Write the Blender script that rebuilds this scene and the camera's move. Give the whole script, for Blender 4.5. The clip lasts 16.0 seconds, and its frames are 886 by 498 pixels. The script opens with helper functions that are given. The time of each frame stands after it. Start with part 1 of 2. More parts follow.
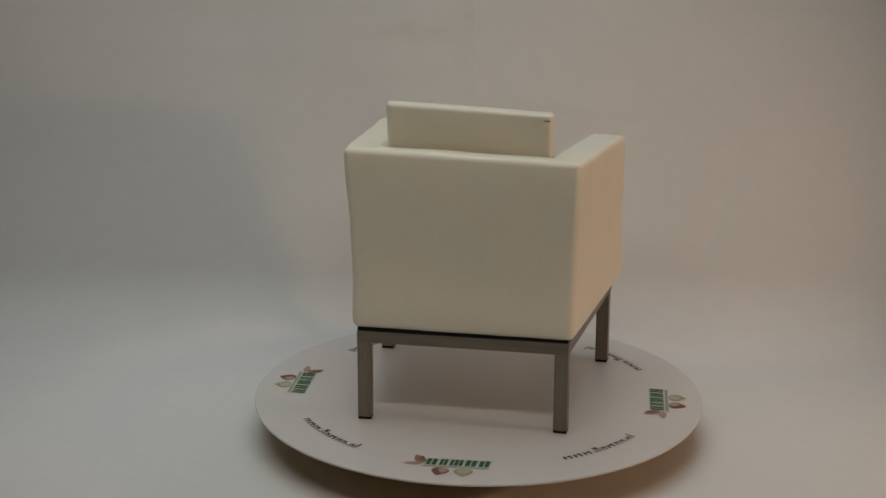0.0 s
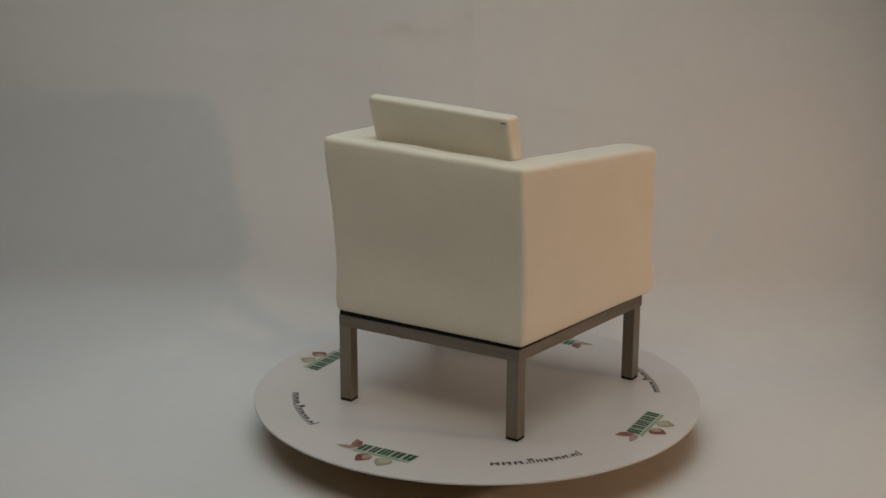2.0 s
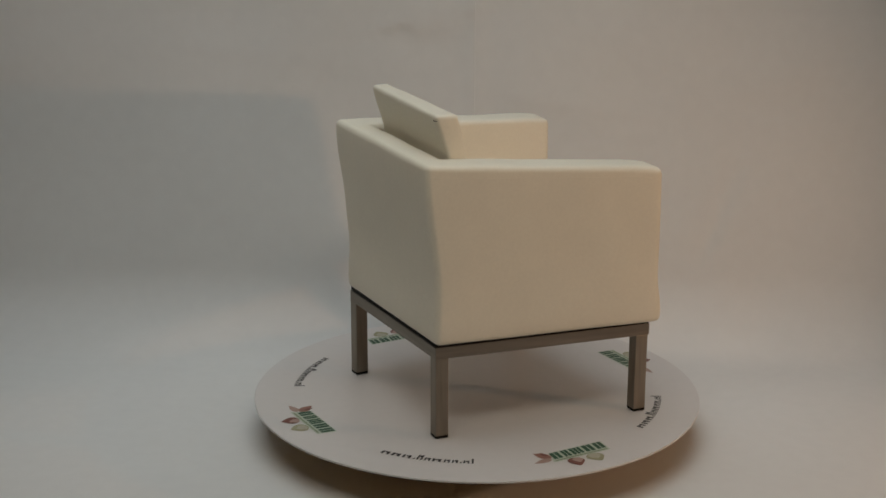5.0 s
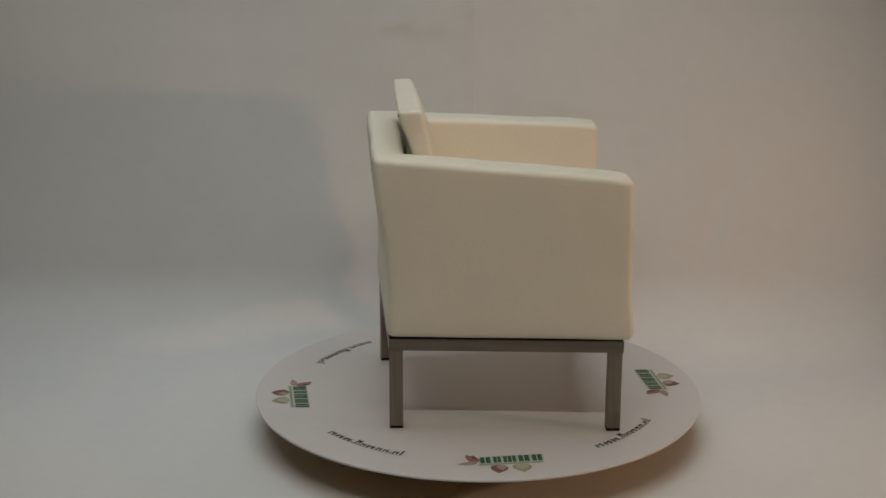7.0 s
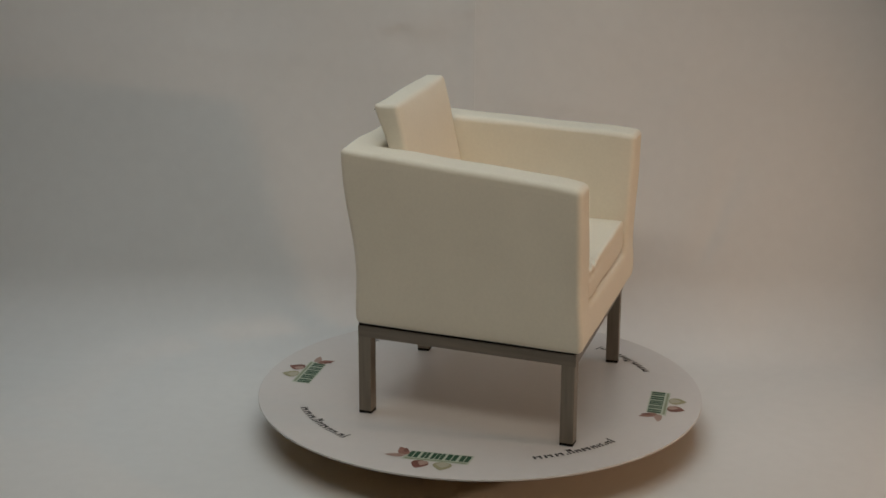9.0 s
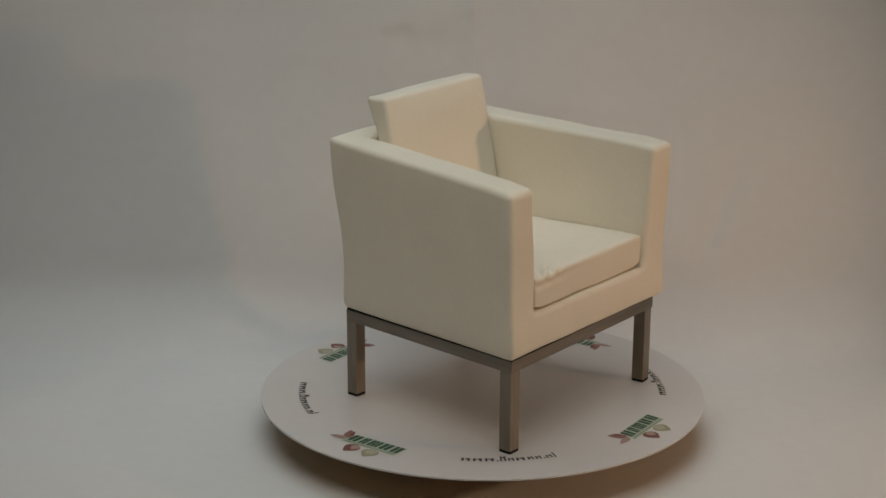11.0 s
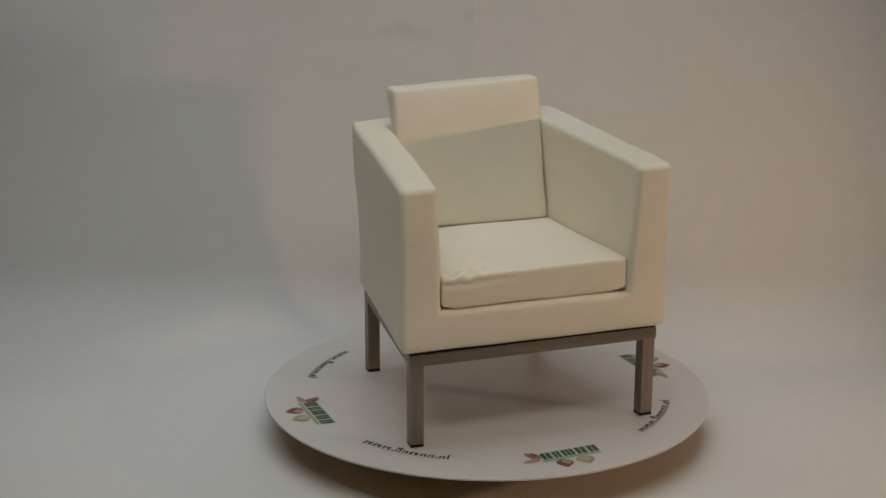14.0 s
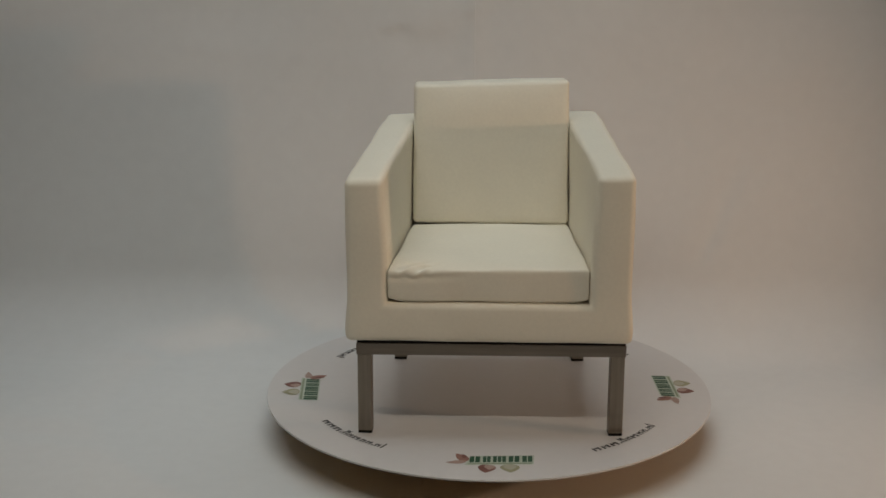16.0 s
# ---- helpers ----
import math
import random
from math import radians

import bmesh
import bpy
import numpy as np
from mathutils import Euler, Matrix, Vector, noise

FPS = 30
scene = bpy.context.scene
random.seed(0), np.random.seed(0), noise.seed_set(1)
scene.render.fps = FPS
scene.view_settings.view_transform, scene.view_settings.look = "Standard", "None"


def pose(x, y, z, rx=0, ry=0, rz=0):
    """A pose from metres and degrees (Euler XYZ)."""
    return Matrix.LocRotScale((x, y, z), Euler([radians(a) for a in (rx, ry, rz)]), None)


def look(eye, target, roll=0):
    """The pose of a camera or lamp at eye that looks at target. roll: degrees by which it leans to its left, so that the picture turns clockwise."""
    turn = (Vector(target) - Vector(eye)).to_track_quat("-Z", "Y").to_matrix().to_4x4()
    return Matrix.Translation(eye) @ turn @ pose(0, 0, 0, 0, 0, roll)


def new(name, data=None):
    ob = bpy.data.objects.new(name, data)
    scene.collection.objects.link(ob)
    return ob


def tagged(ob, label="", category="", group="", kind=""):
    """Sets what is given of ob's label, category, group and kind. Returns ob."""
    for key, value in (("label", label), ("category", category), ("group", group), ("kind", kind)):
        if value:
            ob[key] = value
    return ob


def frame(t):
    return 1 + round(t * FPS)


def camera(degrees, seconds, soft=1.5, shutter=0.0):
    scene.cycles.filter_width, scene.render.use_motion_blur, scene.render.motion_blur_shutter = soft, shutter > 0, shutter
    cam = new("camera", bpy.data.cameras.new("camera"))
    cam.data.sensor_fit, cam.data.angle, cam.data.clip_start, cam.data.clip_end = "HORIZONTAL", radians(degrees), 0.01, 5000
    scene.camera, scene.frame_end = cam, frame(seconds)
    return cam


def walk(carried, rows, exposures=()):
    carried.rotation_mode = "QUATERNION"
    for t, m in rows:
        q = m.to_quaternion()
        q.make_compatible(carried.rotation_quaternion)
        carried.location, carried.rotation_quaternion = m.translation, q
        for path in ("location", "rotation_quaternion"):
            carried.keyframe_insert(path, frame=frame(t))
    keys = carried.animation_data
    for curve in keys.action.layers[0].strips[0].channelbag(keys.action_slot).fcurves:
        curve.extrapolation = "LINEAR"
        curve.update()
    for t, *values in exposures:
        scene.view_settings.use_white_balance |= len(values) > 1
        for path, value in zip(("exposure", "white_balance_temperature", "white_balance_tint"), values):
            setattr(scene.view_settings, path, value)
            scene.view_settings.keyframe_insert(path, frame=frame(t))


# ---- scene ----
# One still camera looks at a white armchair that turns on a printed round board in front of a white paper sweep.
TABLE = 0.10            # height of the board's upper face over the paper
EYE = (0.0, -3.5068, 1.3516 + TABLE)
FACING = pose(0, 0, 0, 90 - 15.638, 0, 1.697)
ROLL = pose(0, 0, 0, 0, 0, 0.202)
VIEW = Matrix.Translation(EYE) @ FACING @ ROLL
cam = camera(33.47, 16.0, soft=1.6)
walk(cam, [(0.0, VIEW), (16.0, VIEW)])

# ---- light ----
world = bpy.data.worlds.new("room_air")
scene.world = world
world.use_nodes = True
world.node_tree.nodes["Background"].inputs["Color"].default_value = (0.9, 0.95, 1.0, 1)
world.node_tree.nodes["Background"].inputs["Strength"].default_value = 0.03


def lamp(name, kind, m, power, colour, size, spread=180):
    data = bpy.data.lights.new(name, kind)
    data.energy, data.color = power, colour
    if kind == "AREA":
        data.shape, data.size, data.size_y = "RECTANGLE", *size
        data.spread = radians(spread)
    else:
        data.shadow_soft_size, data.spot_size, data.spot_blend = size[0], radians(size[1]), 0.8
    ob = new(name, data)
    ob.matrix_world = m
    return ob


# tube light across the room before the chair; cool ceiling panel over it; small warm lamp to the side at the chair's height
lamp("tube_lamp", "AREA", look((-0.18, -1.55, 2.4), (-0.18, -0.15, 0.1)), 5.65, (1.0, 0.92, 0.785), (2.1, 0.06), 115)
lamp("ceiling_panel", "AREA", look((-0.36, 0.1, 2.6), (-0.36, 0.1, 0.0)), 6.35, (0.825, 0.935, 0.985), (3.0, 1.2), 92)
lamp("side_lamp", "SPOT", look((2.67, -0.81, 0.69 + TABLE), (-0.35, 0.1, 0.46)), 62, (1.0, 0.625, 0.38), (0.045, 72))


# ---- materials ----
def material(name, colour, rough, metal=0.0, spread=0.06, fine=60.0, coarse=5.0, bump=0.1, depth=0.002, spec=0.5, stretch=(1, 1, 1)):
    """A surface whose colour varies at two scales, with a fine relief."""
    mat = bpy.data.materials.new(name)
    mat.use_nodes = True
    nodes, links = mat.node_tree.nodes, mat.node_tree.links
    shader = nodes["Principled BSDF"]
    coords = nodes.new("ShaderNodeTexCoord")
    mapping = nodes.new("ShaderNodeMapping")
    mapping.inputs["Scale"].default_value = stretch
    links.new(coords.outputs["Object"], mapping.inputs["Vector"])
    grain, stain = nodes.new("ShaderNodeTexNoise"), nodes.new("ShaderNodeTexNoise")
    grain.inputs["Scale"].default_value, grain.inputs["Detail"].default_value = fine, 5
    stain.inputs["Scale"].default_value, stain.inputs["Detail"].default_value = coarse, 4
    for n in (grain, stain):
        links.new(mapping.outputs["Vector"], n.inputs["Vector"])
    both = nodes.new("ShaderNodeMath")
    both.operation = "ADD"
    links.new(grain.outputs["Fac"], both.inputs[0])
    links.new(stain.outputs["Fac"], both.inputs[1])
    ramp = nodes.new("ShaderNodeMapRange")
    ramp.inputs["From Min"].default_value, ramp.inputs["From Max"].default_value = 0.6, 1.4
    ramp.inputs["To Min"].default_value, ramp.inputs["To Max"].default_value = 1 - spread, 1 + spread
    links.new(both.outputs[0], ramp.inputs["Value"])
    tint = nodes.new("ShaderNodeVectorMath")
    tint.operation = "SCALE"
    tint.inputs[0].default_value = colour
    links.new(ramp.outputs["Result"], tint.inputs["Scale"])
    links.new(tint.outputs["Vector"], shader.inputs["Base Color"])
    gloss = nodes.new("ShaderNodeMapRange")
    gloss.inputs["To Min"].default_value, gloss.inputs["To Max"].default_value = max(rough - 0.08, 0.02), min(rough + 0.08, 1)
    links.new(stain.outputs["Fac"], gloss.inputs["Value"])
    links.new(gloss.outputs["Result"], shader.inputs["Roughness"])
    shader.inputs["Metallic"].default_value = metal
    shader.inputs["Specular IOR Level"].default_value = spec
    relief = nodes.new("ShaderNodeBump")
    relief.inputs["Strength"].default_value, relief.inputs["Distance"].default_value = bump, depth
    links.new(grain.outputs["Fac"], relief.inputs["Height"])
    links.new(relief.outputs["Normal"], shader.inputs["Normal"])
    return mat


PAPER = material("white_backdrop_paper", (0.75, 0.75, 0.74), 0.75, spread=0.025, fine=25, coarse=2.2, bump=0.06, spec=0.25)
LEATHER = material("cream_white_leatherette", (0.82, 0.765, 0.64), 0.5, spread=0.035, fine=130, coarse=9, bump=0.16, depth=0.0010, spec=0.35)
STEEL = material("brushed_steel", (0.28, 0.243, 0.20), 0.46, metal=1.0, spread=0.22, fine=90, coarse=14, bump=0.15, depth=0.0006, stretch=(1, 1, 0.09))
STEEL_ALONG = material("brushed_steel_rail", (0.25, 0.216, 0.18), 0.46, metal=1.0, spread=0.2, fine=90, coarse=14, bump=0.15, depth=0.0006, stretch=(0.09, 1, 1))
# plastic parts, and near-black painted shade in the gap above the rails
RUBBER_AND_GAP = material("black_plastic_and_gap", (0.008, 0.008, 0.008), 0.7, spread=0.2, spec=0.15)
# added reflector that brightens the board beneath the chair
BOUNCE_SHEET = material("pale_bounce_sheet", (0.74, 0.70, 0.63), 0.9, spread=0.06, fine=200, coarse=8, spec=0.2)
BOARD = material("white_laminated_board", (0.65, 0.63, 0.62), 0.37, spread=0.025, fine=40, coarse=4, bump=0.008, spec=0.6)
EDGE = material("raw_board_edge", (0.74, 0.73, 0.71), 0.7, spread=0.05)
FIBRE_BOUNCE = material("brown_bounce_fibreboard", (0.46, 0.29, 0.12), 0.8, spread=0.15, fine=80, coarse=8)
GREEN = material("green_ink", (0.010, 0.070, 0.032), 0.5, spread=0.15)
PALE = material("pale_green_ink", (0.47, 0.53, 0.44), 0.5, spread=0.1)
PINK = material("dull_red_ink", (0.27, 0.135, 0.105), 0.5, spread=0.25, fine=90)
BLUSH = material("pale_pink_ink", (0.38, 0.265, 0.225), 0.5, spread=0.2, fine=90)
OLIVE = material("grey_green_ink", (0.26, 0.31, 0.21), 0.5, spread=0.15, fine=90)
BROWN = material("brown_red_ink", (0.17, 0.065, 0.05), 0.5, spread=0.3, fine=90)
CREAM = material("pale_olive_ink", (0.30, 0.29, 0.18), 0.5, spread=0.2, fine=90)
IVORY = material("ivory_ink", (0.42, 0.40, 0.31), 0.5, spread=0.12, fine=90)
BLACK = material("black_ink", (0.02, 0.02, 0.022), 0.5, spread=0.1)
# unseen room surfaces, pale and warm so that their bounce fills the shade
BOUNCE_PLASTER = material("beige_bounce_plaster", (0.75, 0.675, 0.565), 0.8, spread=0.05, fine=30, coarse=3, bump=0.2)
CEILING = material("white_ceiling_paint", (0.8, 0.8, 0.8), 0.8, spread=0.03, fine=30, coarse=3)
BOUNCE_FLOOR = material("light_brown_bounce_floor", (0.42, 0.35, 0.275), 0.8, spread=0.15, fine=120, coarse=6, bump=0.3)


# ---- building helpers ----
def part(name, bm, mat, parent=None, label="", smooth=True):
    """Links a bmesh as one mesh object, under a thing where one is given."""
    mesh = bpy.data.meshes.new(name)
    bmesh.ops.recalc_face_normals(bm, faces=bm.faces)
    bm.to_mesh(mesh)
    bm.free()
    mesh.materials.append(mat)
    for f in mesh.polygons:
        f.use_smooth = smooth
    ob = new(name, mesh)
    if parent:
        ob.parent = parent
    if label:
        tagged(ob, label)
    return ob


def steps(a, b, n):
    return [a + (b - a) * i / n for i in range(n + 1)]


def cells(xs, ys, zs, full, place):
    """The skin of the full cells of a grid, with each grid corner put at place(u, v, w)."""
    bm, made = bmesh.new(), {}
    nx, ny, nz = len(xs) - 1, len(ys) - 1, len(zs) - 1

    def inside(i, j, k):
        if not (0 <= i < nx and 0 <= j < ny and 0 <= k < nz):
            return False
        return full((xs[i] + xs[i + 1]) / 2, (ys[j] + ys[j + 1]) / 2, (zs[k] + zs[k + 1]) / 2)

    def corner(i, j, k):
        if (i, j, k) not in made:
            made[i, j, k] = bm.verts.new(place(xs[i], ys[j], zs[k]))
        return made[i, j, k]

    for i in range(nx):
        for j in range(ny):
            for k in range(nz):
                if not inside(i, j, k):
                    continue
                for axis in range(3):
                    for side in (0, 1):
                        beside = [i, j, k]
                        beside[axis] += 1 if side else -1
                        if inside(*beside):
                            continue
                        a, b = [n for n in range(3) if n != axis]
                        ring = []
                        for da, db in ((0, 0), (1, 0), (1, 1), (0, 1)):
                            c = [i, j, k]
                            c[axis] += side
                            c[a] += da
                            c[b] += db
                            ring.append(corner(*c))
                        bm.faces.new(ring)
    bmesh.ops.recalc_face_normals(bm, faces=bm.faces)
    bm.normal_update()
    return bm


def round_edges(bm, offset, segments=4, limit=35):
    """Rounds the outward edges that are sharper than limit degrees."""
    sharp = [e for e in bm.edges if len(e.link_faces) == 2 and e.is_convex and e.calc_face_angle(0) > radians(limit)]
    bmesh.ops.bevel(bm, geom=sharp, offset=offset, offset_type="OFFSET", segments=segments, profile=0.5, affect="EDGES", clamp_overlap=True)
    bm.normal_update()


def uneven(bm, amount, scale, seed, still=-1.0):
    """Pushes the skin in and out softly, as padding does; less and less towards the height still."""
    bm.normal_update()
    moves = [(v, v.normal * amount * smooth01((v.co.z - still) / 0.1) * noise.noise(Vector(v.co) * scale + Vector((seed, seed * 2, 0)))) for v in bm.verts]
    for v, d in moves:
        v.co += d


def soften(bm, rounds):
    """Rounds a fine-celled cushion by relaxing the corners near its edges."""
    for _ in range(rounds):
        bmesh.ops.smooth_vert(bm, verts=bm.verts, factor=0.5, use_axis_x=True, use_axis_y=True, use_axis_z=True)
    bm.normal_update()


def slab(x0, x1, y0, y1, z0, z1, edge=0.0):
    bm = bmesh.new()
    bmesh.ops.create_cube(bm, size=1)
    for v in bm.verts:
        v.co = ((x0 + x1) / 2 + v.co.x * (x1 - x0), (y0 + y1) / 2 + v.co.y * (y1 - y0), (z0 + z1) / 2 + v.co.z * (z1 - z0))
    if edge:
        bmesh.ops.bevel(bm, geom=bm.edges[:], offset=edge, segments=2, profile=0.5, affect="EDGES")
    return bm


def blend(a, b, t):
    return a + (b - a) * t


def smooth01(t):
    t = max(0.0, min(1.0, t))
    return t * t * (3 - 2 * t)


# ---- the room round it, unseen; its tones are set for warm bounced fill ----
def room():
    x0, x1, y0, y1, top = -3.2, 3.2, -4.8, 1.9, 2.7
    for name, box, mat in (
        ("floor", (x0, x1, y0, y1, -0.11, -0.01), BOUNCE_FLOOR),
        ("ceiling", (x0, x1, y0, y1, top, top + 0.1), CEILING),
        ("wall_north", (x0 - 0.1, x1 + 0.1, y1, y1 + 0.1, -0.11, top + 0.1), BOUNCE_PLASTER),
        ("wall_south", (x0 - 0.1, x1 + 0.1, y0 - 0.1, y0, -0.11, top + 0.1), BOUNCE_PLASTER),
        ("wall_west", (x0 - 0.1, x0, y0, y1, -0.11, top + 0.1), BOUNCE_PLASTER),
        ("wall_east", (x1, x1 + 0.1, y0, y1, -0.11, top + 0.1), BOUNCE_PLASTER),
    ):
        tagged(part(name, slab(*box), mat, smooth=False), kind="structure")


room()

# ---- the paper sweep: two sheets that overlap along a seam ----
START, COVE, RISE = 0.44, 0.25, radians(81.7)      # where the bend begins, its radius, and how steeply the paper goes up


def along(s):
    """Place and normal (y, z) at the length s along the sweep; s = 0 where the bend begins."""
    bend = COVE * RISE
    if s < 0:
        return START + s, 0.0, 0.0, 1.0
    a = min(s / COVE, RISE)
    y, z = START + COVE * math.sin(a), COVE - COVE * math.cos(a)
    if s > bend:
        y, z = y + (s - bend) * math.cos(RISE), z + (s - bend) * math.sin(RISE)
    return y, z, -math.sin(a), math.cos(a)


def seam(s):
    """The sheets' seam runs a little aslant over the floor and then upright."""
    return blend(-0.145, -0.035, smooth01((s + 0.97) / 1.3))


CREASES = (((0.66, 0.30), (0.743, 0.535), -0.008, 0.028), ((-0.20, 0.93), (-0.10, 0.95), 0.007, 0.07), ((0.10, 0.72), (0.55, 0.66), 0.002, 0.03), ((-0.9, 0.86), (-0.25, 0.8), 0.002, 0.03),
           ((-1.3, 0.3), (-0.9, 0.24), 0.0015, 0.03), ((0.3, 0.98), (0.62, 0.62), 0.0015, 0.025), ((0.8, 0.75), (1.15, 0.83), 0.0015, 0.03))


def ripple(x, s):
    """How far the paper stands off: broad waves, and a few creases."""
    high = along(s)[1]
    d = 0.010 * noise.noise(Vector((x * 1.7, s * 1.7, 3))) + 0.0043 * noise.noise(Vector((x * 4.1, s * 3.1, 21))) + 0.0016 * noise.noise(Vector((x * 8, s * 7, 9)))
    for (ax, az), (bx, bz), tall, wide in CREASES:
        ux, uz = bx - ax, bz - az
        t = max(0, min(1, ((x - ax) * ux + (high - az) * uz) / (ux * ux + uz * uz)))
        gap = math.hypot(x - ax - t * ux, high - az - t * uz)
        steep = 1.7 if ux * (high - az) - uz * (x - ax) > 0 else 0.55          # one flank broad, the other steep
        d += tall * math.exp(-(gap / (wide * steep)) ** 2) * (1 - 0.5 * t)
    return d


def sheet(name, side, label):
    ss = steps(-2.4, -0.4, 60) + steps(-0.4, 1.15, 130)[1:] + steps(1.15, 2.0, 20)[1:]
    ts = [t ** 1.4 for t in steps(0, 1, 150)]
    bm, rows = bmesh.new(), []
    for s in ss:
        row = []
        y, z, ny, nz = along(s)
        edge = seam(s)
        inner = edge - (0.02 if side > 0 else 0.0)
        for t in ts:
            x = blend(inner, side * 2.3, t)
            d = ripple(x, s) * (smooth01((s + 0.25) / 0.5) * 0.9 + 0.1) + 0.006
            d += 0.0045 * math.exp(-((x - edge) / 0.032) ** 2) * smooth01((s - 0.45) / 0.4) + (0.0008 if side < 0 else 0)
            row.append(bm.verts.new((x, y + ny * d, z + nz * d - 0.006)))
        rows.append(row)
    for a, b in zip(rows, rows[1:]):
        for i in range(len(ts) - 1):
            bm.faces.new((a[i], a[i + 1], b[i + 1], b[i]))
    ob = part(name, bm, PAPER)
    thick = ob.modifiers.new("thickness", "SOLIDIFY")
    thick.thickness, thick.offset = 0.0004, -1 if side > 0 else 1
    return tagged(ob, label, "backdrop", "paper sheets of the backdrop", "structure")


sheet("backdrop", -1, "large matt white paper sheet, curved up into a backdrop")
sheet("backdrop", 1, "large matt white creased paper sheet, overlapping its neighbour")


# ---- turntable and printed board ----
def lathe(profile, count=96):
    bm = bmesh.new()
    rings = [[bm.verts.new((r * math.cos(a), r * math.sin(a), z)) for a in steps(0, 2 * math.pi, count)[:-1]] for r, z in profile]
    for a, b in zip(rings, rings[1:]):
        for i in range(count):
            j = (i + 1) % count
            bm.faces.new((a[i], a[j], b[j], b[i]))
    bm.faces.new(rings[0])
    bm.faces.new(rings[-1])
    return bm


def turntable():
    base = tagged(new("turntable"), "low round grey motor turntable under the printed board", "turntable")
    part("base", lathe([(0.2, 0.002), (0.2, 0.03), (0.19, 0.036)]), EDGE, base)
    part("turning_plate", lathe([(0.15, 0.036), (0.15, TABLE - 0.0076)]), RUBBER_AND_GAP, base)
    return base


def flat(points, z):
    """A thin printed shape from its outline."""
    bm = bmesh.new()
    low = [bm.verts.new((x, y, z)) for x, y in points]
    face = bm.faces.new(low)
    if face.normal.z < 0:
        face.normal_flip()
    return bm


def petal(length, width, turn, x, y):
    """The outline of a leaf that is pointed at its far end."""
    out, n = [], 14
    for i in range(2 * n):
        a = math.pi * 2 * i / (2 * n)
        px = length * 0.5 * (math.cos(a) + 1)
        py = width * 0.5 * math.sin(a) * (1 - 0.7 * ((math.cos(a) + 1) / 2) ** 2)
        c, s = math.cos(turn), math.sin(turn)
        out.append((x + px * c - py * s, y + px * s + py * c))
    return out


def ring_of_prints(board):
    radius, first = 0.456, 3.3
    for k in range(4):
        a = radians(first + 90 * k)
        m = pose(0.0121, 0.0136, 0) @ Matrix.Translation((radius * math.cos(a), radius * math.sin(a), 0.0006)) @ Matrix.Rotation(a + math.pi / 2, 4, "Z")
        base = flat([(-0.083, -0.022), (0.072, -0.022), (0.078, 0.027), (-0.066, 0.027), (-0.078, -0.010)], 0)
        logo = part("logo", base, PALE, board, "printed emblem of green bars with pink, brown and olive leaves", False)
        logo.matrix_basis = m
        x = -0.071
        for wide, strokes in ((0.026, 2), (0.019, 2), (0.031, 3), (0.027, 2), (0.025, 2)):
            for i in range(strokes):
                a, b = x + wide * i / strokes, x + wide * (i + 0.8) / strokes
                part("bar", flat([(a, -0.009), (b, -0.009), (b + 0.003, 0.024), (a + 0.003, 0.024)], 0.0003), GREEN, logo, smooth=False)
            x += wide + 0.004
        part("bar", flat([(-0.074, -0.019), (0.068, -0.019), (0.069, -0.0135), (-0.075, -0.0135)], 0.0003), OLIVE, logo, "pale grey-green bar", smooth=False)
        part("leaf", flat(petal(0.047, 0.030, radians(118), -0.076, 0.000), 0.0001), PINK, logo, "dull red leaf", False)
        part("leaf", flat(petal(0.046, 0.022, radians(184), -0.078, -0.004), 0.0002), BLUSH, logo, "pale pink leaf", False)
        part("leaf", flat(petal(0.044, 0.046, radians(-102), -0.030, -0.0215), 0.0001), BROWN, logo, "brown-red leaf", False)
        part("leaf", flat(petal(0.044, 0.050, radians(-90), 0.018, -0.0215), 0.0002), CREAM, logo, "pale olive leaf", False)
        part("leaf_heart", flat(petal(0.026, 0.028, radians(-96), -0.026, -0.0235), 0.0004), BLUSH, logo, "pale pink middle of the leaf", False)
        part("leaf_heart", flat(petal(0.028, 0.034, radians(-88), 0.018, -0.0235), 0.0004), IVORY, logo, "ivory middle of the leaf", False)
        part("leaf_heart", flat(petal(0.024, 0.013, radians(100), -0.079, 0.014), 0.0004), BROWN, logo, "brown-red middle of the leaf", False)
    for k in range(4):
        a0 = radians(first + (45, 45, 41.2, 42.2)[k] + 90 * k)
        bm, at, longer = bmesh.new(), -0.105, 1.08
        for wide, low, high in ((0.024, 0, 0.0165), (0.024, 0, 0.0165), (0.024, 0, 0.0165), (0.006, 0, 0.006), (0.016, 0, 0.027), (0.016, 0, 0.0165), (0.024, 0, 0.0165),
                                (0.016, 0, 0.0165), (0.016, 0, 0.0165), (0.006, 0, 0.006), (0.016, 0, 0.0165), (0.007, 0, 0.027)):
            for f, g in (((0.0, 0.23), (0.55, 0.78)) if wide > 0.01 else ((0.0, 0.6),)):
                ring = []
                for s, r in ((at + wide * f, low), (at + wide * g, low), (at + wide * g, high), (at + wide * f, high)):
                    a = a0 + s * longer / 0.465
                    ring.append(bm.verts.new(((0.465 - r) * math.cos(a), (0.465 - r) * math.sin(a), 0.0006)))
                bm.faces.new(ring)
            if wide > 0.01:
                ring = []
                for s, r in ((at + wide * 0.3, high * 0.55), (at + wide * 0.55, high * 0.55), (at + wide * 0.55, high * 0.9), (at + wide * 0.3, high * 0.9)):
                    a = a0 + s * longer / 0.465
                    ring.append(bm.verts.new(((0.465 - r) * math.cos(a), (0.465 - r) * math.sin(a), 0.0006)))
                bm.faces.new(ring)
            at += wide + 0.0012
        line = part("printed_line", bm, BLACK, board, "curved line of small black printed bars", False)
        line.matrix_basis = pose(0.0121, 0.0136, 0)
        tagged(line, kind="stuff")


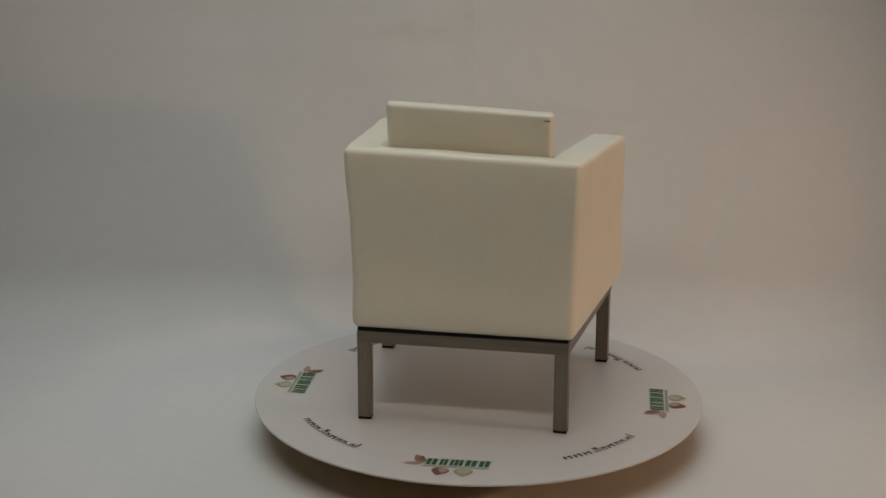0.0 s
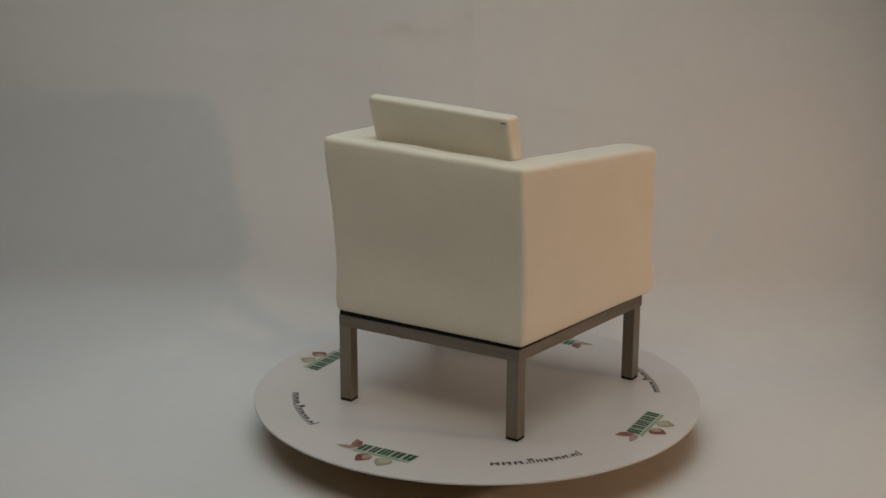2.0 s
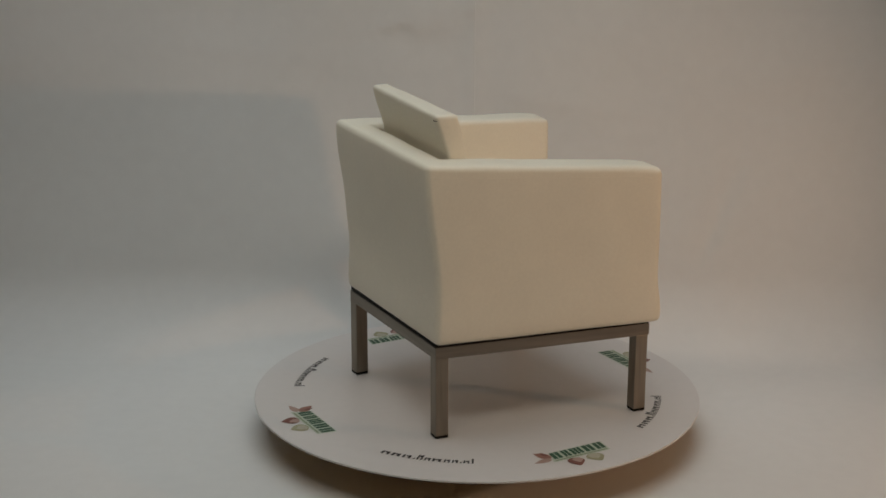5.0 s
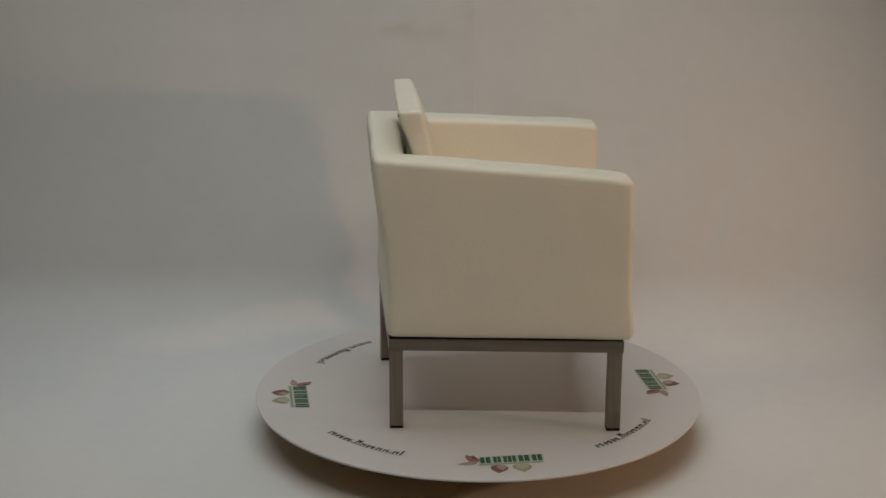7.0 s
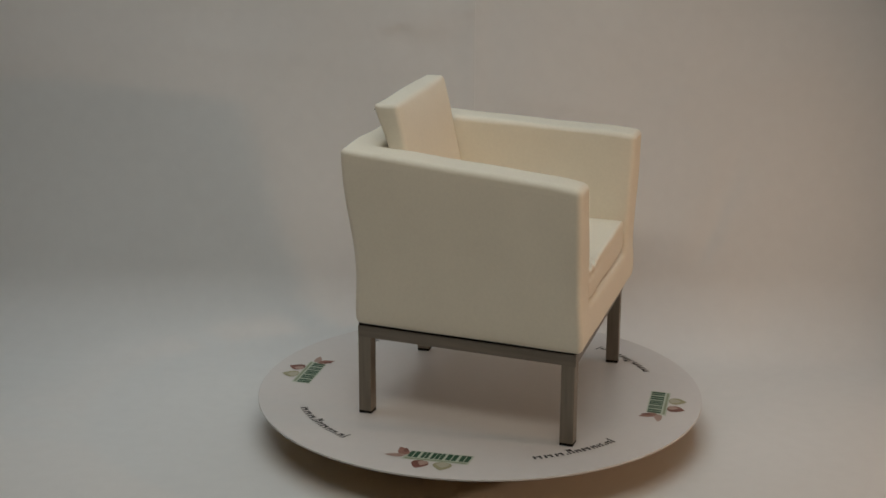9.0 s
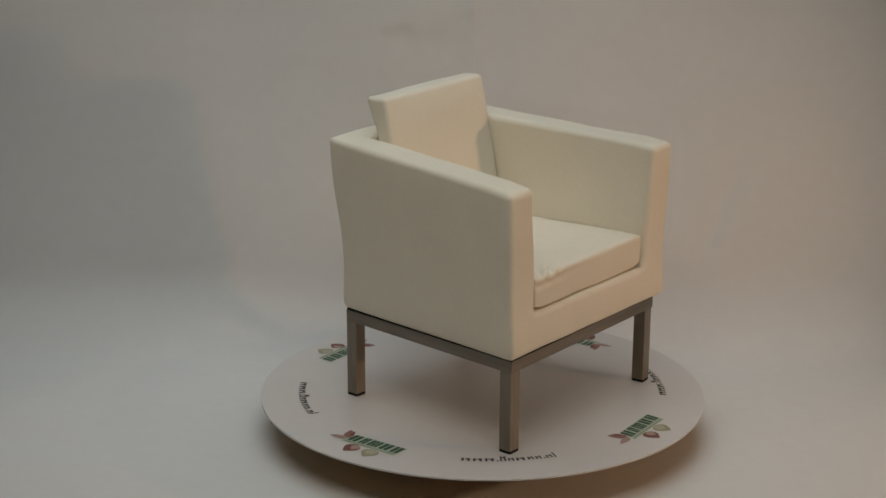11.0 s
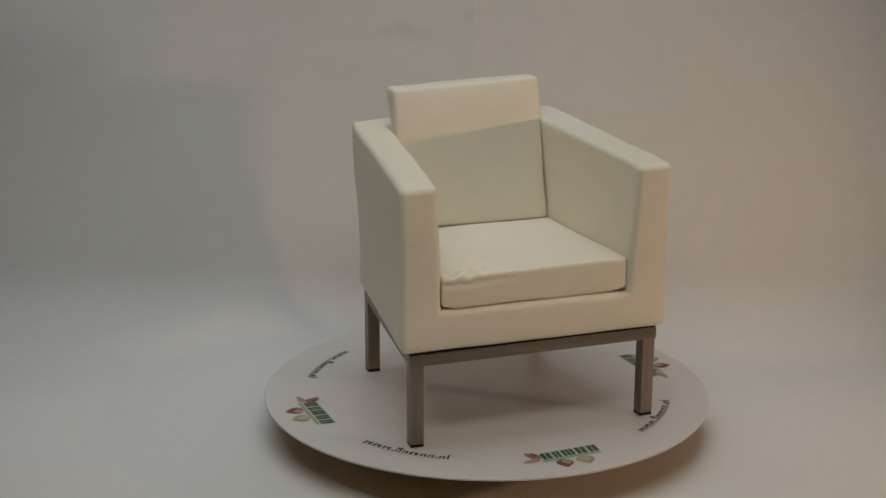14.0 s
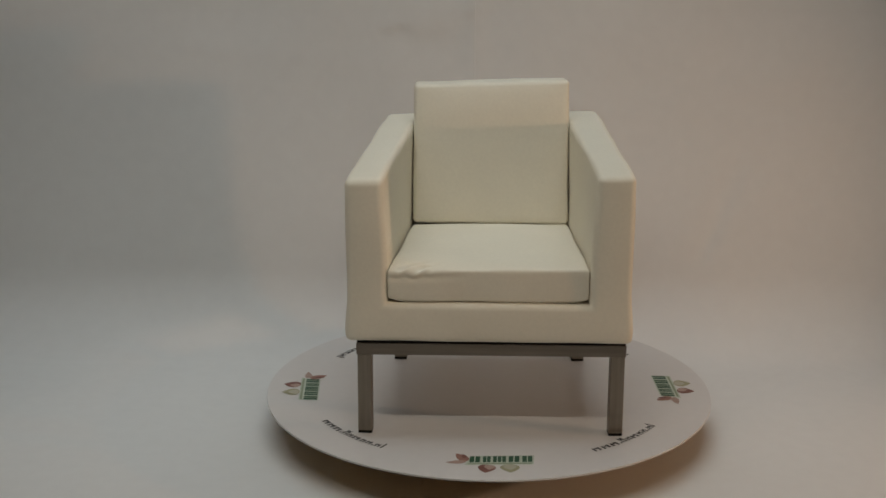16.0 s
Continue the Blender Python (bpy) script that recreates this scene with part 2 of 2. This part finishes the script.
def printed_board():
    rotor = tagged(new("round_board"), "round white board printed with emblems and curved lines", "turntable board")
    disc = part("disc", lathe([(0.557, -0.0055), (0.5597, -0.0045), (0.5597, -0.001), (0.5588, 0.0)], 180), BOARD, rotor, smooth=False)
    disc.matrix_basis = pose(0.0121, 0.0136, 0)
    # brown underside added so that its bounce turns the shade on the paper brown
    under = part("underside", lathe([(0.5, -0.0075), (0.552, -0.0075), (0.554, -0.0055)], 120), FIBRE_BOUNCE, rotor, "brown fibreboard underside, added to tint light bounced on the paper", False)
    under.matrix_basis = pose(0.0121, 0.0136, 0)
    ring_of_prints(rotor)
    return rotor


# ---- the armchair ----
FRONT, BACK = 0.2925, 0.236        # half distances of the front and the back legs
DEEP = 0.2545                      # half the distance from front to back legs
LEG = 0.0345
RAIL_LOW, RAIL_TOP = 0.1955, 0.2240
SILL = 0.325


LOW = 0.2340                       # underside of the upholstery
# half-skewed plan of the padded shell: outer corners low and high, inner corners low and high
OUT_LOW = {"fl": (0.320, -0.291), "fr": (-0.333, -0.286), "bl": (0.256, 0.272), "br": (-0.258, 0.272)}
OUT_TOP = {"fl": (0.318, -0.309), "fr": (-0.335, -0.277), "bl": (0.271, 0.300), "br": (-0.274, 0.308)}
TOPS = {"fl": 0.636, "fr": 0.614, "bl": 0.670, "br": 0.658}
IN_LOW = {"fl": 0.224, "fr": -0.240, "bl": 0.190, "br": -0.195}
IN_TOP = {"fl": 0.232, "fr": -0.248, "bl": 0.190, "br": -0.195}


def shell_place(u, v, w):
    side = (u + 1) / 2                                      # 0 on the chair's right, 1 on its left
    deep = (v + 1) / 1.7 if v <= 0.7 else 1.0               # 0 at the front, 1 at the inner back
    t = (v + 1) / 2
    top = blend(blend(TOPS["fr"], TOPS["br"], t), blend(TOPS["fl"], TOPS["bl"], t), side)
    top -= 0.006 * smooth01((-0.72 - v) / 0.28) ** 2
    low = LOW - 0.0015 - 0.0035 * t * (1 - 0.8 * side) + 0.0018 * noise.noise(Vector((u * 2.3, v * 2.1, 4)))
    z = blend(low, SILL, w / 0.25) if w <= 0.25 else blend(SILL, top, (w - 0.25) / 0.75)
    rise = (z - LOW) / 0.42
    bow = smooth01((z - 0.33) / 0.33)

    def y_at(c, d):
        front = blend(OUT_LOW[c][1], OUT_TOP[c][1], rise)
        back = blend(OUT_LOW[d][1], OUT_TOP[d][1], bow)
        if v <= 0.7:
            return blend(front, back - 0.076, deep)
        return blend(back - 0.076, back, (v - 0.7) / 0.3)

    y = blend(y_at("fr", "br"), y_at("fl", "bl"), side)
    edge, hole = {}, {}
    for c, d in (("fl", "bl"), ("fr", "br")):
        edge[c] = blend(blend(OUT_LOW[c][0], OUT_TOP[c][0], rise), blend(OUT_LOW[d][0], OUT_TOP[d][0], rise), t)
        flare = smooth01((z - 0.41) / 0.19)
        hole[c] = blend(blend(IN_LOW[c], IN_TOP[c], flare), blend(IN_LOW[d], IN_TOP[d], flare), deep)
    belly = 0.005 * math.exp(-((z - LOW - 0.03) / 0.05) ** 2)        # the padding bulges over the frame
    y += belly * (1 if v >= 1 else -1 if v <= -1 else 0)
    edge = {c: x + math.copysign(belly, x) for c, x in edge.items()}
    if abs(u) <= 0.75:
        x = blend(hole["fr"], hole["fl"], (u / 0.75 + 1) / 2)
    else:
        c = "fl" if u > 0 else "fr"
        x = blend(hole[c], edge[c], (abs(u) - 0.75) / 0.25)
    return x, y, z


def cord(points, radius, name, mat, parent, label):
    """A thin round cord through the points."""
    bm, rings = bmesh.new(), []
    for i, p in enumerate(points):
        way = (points[min(i + 1, len(points) - 1)] - points[max(i - 1, 0)]).normalized()
        side = way.cross(Vector((0.3, 0.2, 1))).normalized()
        up = side.cross(way)
        rings.append([bm.verts.new(p + (side * math.cos(a) + up * math.sin(a)) * radius) for a in steps(0, 2 * math.pi, 6)[:-1]])
    for a, b in zip(rings, rings[1:]):
        for i in range(6):
            bm.faces.new((a[i], a[(i + 1) % 6], b[(i + 1) % 6], b[i]))
    bm.faces.new(rings[0])
    bm.faces.new(rings[-1])
    return part(name, bm, mat, parent, label)


def seams(chair):
    """Sewn cords under the outer upper edges and down the back corners of the shell."""
    def on_skin(u, v, w, out):
        p, n = Vector(shell_place(u, v, w)), Vector(out)
        return p + n * (0.0038 * noise.noise(p * 7 + Vector((2, 4, 0))) - 0.0010)
    for side in (-1, 1):
        cord([on_skin(side, v, 0.935, (side, 0, 0)) for v in steps(-0.9, 0.92, 40)], 0.0013, "seam", LEATHER, chair, "sewn seam under the arm's upper edge")
    cord([on_skin(u, 1, 0.935, (0, 1, 0)) for u in steps(-0.92, 0.92, 40)], 0.0013, "seam", LEATHER, chair, "sewn seam under the back's upper edge")


def armchair():
    chair = tagged(new("armchair"), "cream-white upholstered armchair on a brushed steel frame", "armchair")

    xs = [-1, -0.875] + steps(-0.75, 0.75, 14) + [0.875, 1]
    ys = steps(-1, 0.7, 14) + [0.85, 1]
    zs = steps(0, 0.25, 3) + steps(0.25, 1, 11)[1:]
    bm = cells(xs, ys, zs, lambda u, v, w: abs(u) > 0.75 or v > 0.7 or w < 0.25, shell_place)
    round_edges(bm, 0.0150, 5)
    uneven(bm, 0.0038, 7, 2.0, LOW)
    seams(chair)
    part("shell", bm, LEATHER, chair, "cream-white padded leatherette back, arms and front")

    # seat cushion with a puckered front corner
    def seat_place(u, v, w):
        t = (v + 1) / 2
        y = blend(-0.283, 0.125, t)
        z = blend(SILL + 0.003, blend(0.405, 0.413, t) + 0.003 * u + 0.006 * (1 - u * u) * (1 - v * v), w)
        z += 0.006 * (1 - w) * smooth01((abs(u) - 0.86) / 0.14) * (1 - t)
        return blend(blend(-0.2390, -0.197, t), blend(0.2230, 0.193, t), (u + 1) / 2), y, z
    bm = cells(steps(-1, 0, 80) + steps(0, 0.9, 36)[1:] + steps(0.9, 1, 8)[1:], steps(-1, -0.6, 36) + steps(-0.6, 1, 26)[1:], steps(0, 1, 14), lambda u, v, w: True, seat_place)
    soften(bm, 13)
    uneven(bm, 0.003, 8, 5.0)
    for v in bm.verts:
        dx, dy = v.co.x + 0.182, v.co.y + 0.262
        near = math.exp(-(dx / 0.042) ** 2 - (dy / 0.028) ** 2)
        fold = math.exp(-((v.co.z - 0.385 - 0.03 * dx) / 0.006) ** 2) * smooth01(dx / 0.05 + 1.6) * smooth01(1.2 - dx / 0.12)
        high = smooth01((v.co.z - 0.365) / 0.03)
        v.co.z += high * near * (0.0068 * math.sin((dx * 0.8 - dy) * 190 + 1.3 * noise.noise(Vector(v.co) * 30)) - 0.003)
        if v.co.y < -0.262:
            v.co.y += 0.006 * fold
    part("seat_cushion", bm, LEATHER, chair, "loose cream-white seat cushion with a puckered corner")

    # back cushion, leaning
    def back_place(u, v, w):
        z = blend(0.410, blend(0.751, 0.765, (u + 1) / 2), w)
        y = blend(blend(0.112, 0.188, w), blend(0.180, 0.244 - 0.006 * u, w), (v + 1) / 2)
        if v < 0:
            y -= 0.010 * (1 - u ** 4) * (1 - (2 * w - 1) ** 4)
        if v > 0:
            y -= 0.015 * math.exp(-((w - 0.7) / 0.18) ** 2)                 # stands clear of the back's upper edge
        return (u * 0.1965 - 0.0015) * (1 - 0.055 * (v + 1) / 2 * (u > 0)), y, z
    bm = cells(steps(-1, 1, 16), steps(-1, 1, 2), steps(0, 1, 14), lambda u, v, w: True, back_place)
    round_edges(bm, 0.011, 4)
    uneven(bm, 0.003, 9, 11.0)
    part("back_cushion", bm, LEATHER, chair, "cream-white back cushion leaning against the back")

    # small dark tick near the back cushion's upper corner, a thin slab
    tick = part("dark_tick", slab(-0.007, 0.007, -0.0015, 0.0015, -0.001, 0.001, 0.0004), RUBBER_AND_GAP, chair, "small dark tick near the cushion's upper corner", False)
    tick.matrix_basis = pose(-0.1865, 0.2435, 0.7380)

    # black slab in the gap between upholstery and frame; its black is painted shade
    def gap_place(u, v, w):
        y = blend(-0.2695, 0.2695, (v + 1) / 2)
        t = (y + DEEP) / (2 * DEEP)
        return u * (blend(FRONT, BACK, t) + 0.0155), y, blend(RAIL_TOP, 0.240, w)
    part("gap_board", cells([-1, 1], [-1, 1], [0, 1], lambda u, v, w: True, gap_place), RUBBER_AND_GAP, chair, "thin black slab that draws the shade of the gap over the frame", False)

    # unseen pale sheet under the seat, between the rails, added to bounce light down
    def bounce_place(u, v, w):
        y = blend(-DEEP + LEG / 2 + 0.001, DEEP - LEG / 2 - 0.001, (v + 1) / 2)
        t = (y + DEEP) / (2 * DEEP)
        return u * (blend(FRONT, BACK, t) - LEG / 2 - 0.002), y, blend(RAIL_TOP - 0.006, RAIL_TOP - 0.001, w)
    part("bounce_sheet", cells([-1, 1], [-1, 1], [0, 1], lambda u, v, w: True, bounce_place), BOUNCE_SHEET, chair, "unseen pale sheet under the seat, added to bounce light down", False)

    # steel frame: four rails on four legs
    h = LEG / 2
    corners = {"fl": (FRONT, -DEEP), "fr": (-FRONT, -DEEP), "br": (-BACK, DEEP), "bl": (BACK, DEEP)}
    splay = math.atan2(FRONT - BACK, 2 * DEEP)
    mitre = {"f": h / math.tan(math.pi / 4 - splay / 2), "b": h / math.tan(math.pi / 4 + splay / 2)}
    for a, b in (("fl", "fr"), ("fr", "br"), ("br", "bl"), ("bl", "fl")):
        (ax, ay), (bx, by) = corners[a], corners[b]
        long = math.hypot(bx - ax, by - ay)
        bm = slab(-long / 2, long / 2, -h, h, RAIL_LOW, RAIL_TOP, 0.0010)
        for v in bm.verts:                                  # ends cut aslant, so that the rails meet in a mitre
            v.co.x += (mitre[b[0]] if v.co.x > 0 else -mitre[a[0]]) * v.co.y / h
        rail = part("rail", bm, STEEL_ALONG, chair, smooth=False)
        rail.matrix_basis = Matrix.Translation(((ax + bx) / 2, (ay + by) / 2, 0)) @ Matrix.Rotation(math.atan2(by - ay, bx - ax), 4, "Z")
    for x, y in corners.values():
        leg = part("leg", slab(-h + 0.001, h - 0.001, -h + 0.001, h - 0.001, 0.006, RAIL_LOW + 0.0005, 0.0018), STEEL, chair, smooth=False)
        leg.matrix_basis = pose(x, y, 0, 0, 0, 3.2 if x > 0 else -3.2)
        part("foot_cap", slab(-h + 0.0014, h - 0.0014, -h + 0.0014, h - 0.0014, 0, 0.0075, 0.001), RUBBER_AND_GAP, leg, "black plastic foot cap", False)
    return chair


turntable()
BOARD_THING = printed_board()
CHAIR = armchair()


def turned(t):
    """How far the board has turned at t seconds, in degrees."""
    s = t - 8.0
    return 86.008 - 10.689 * s - 0.196 * (s / 8.0) ** 2


def motions():
    times = steps(0.0, 16.0, 32)
    walk(BOARD_THING, [(t, pose(0, 0, TABLE, 0, 0, turned(t))) for t in times])
    walk(CHAIR, [(t, pose(0, 0, TABLE + 0.0005, 0, 0, turned(t)) @ pose(0.015, -0.0212, 0)) for t in times])


motions()
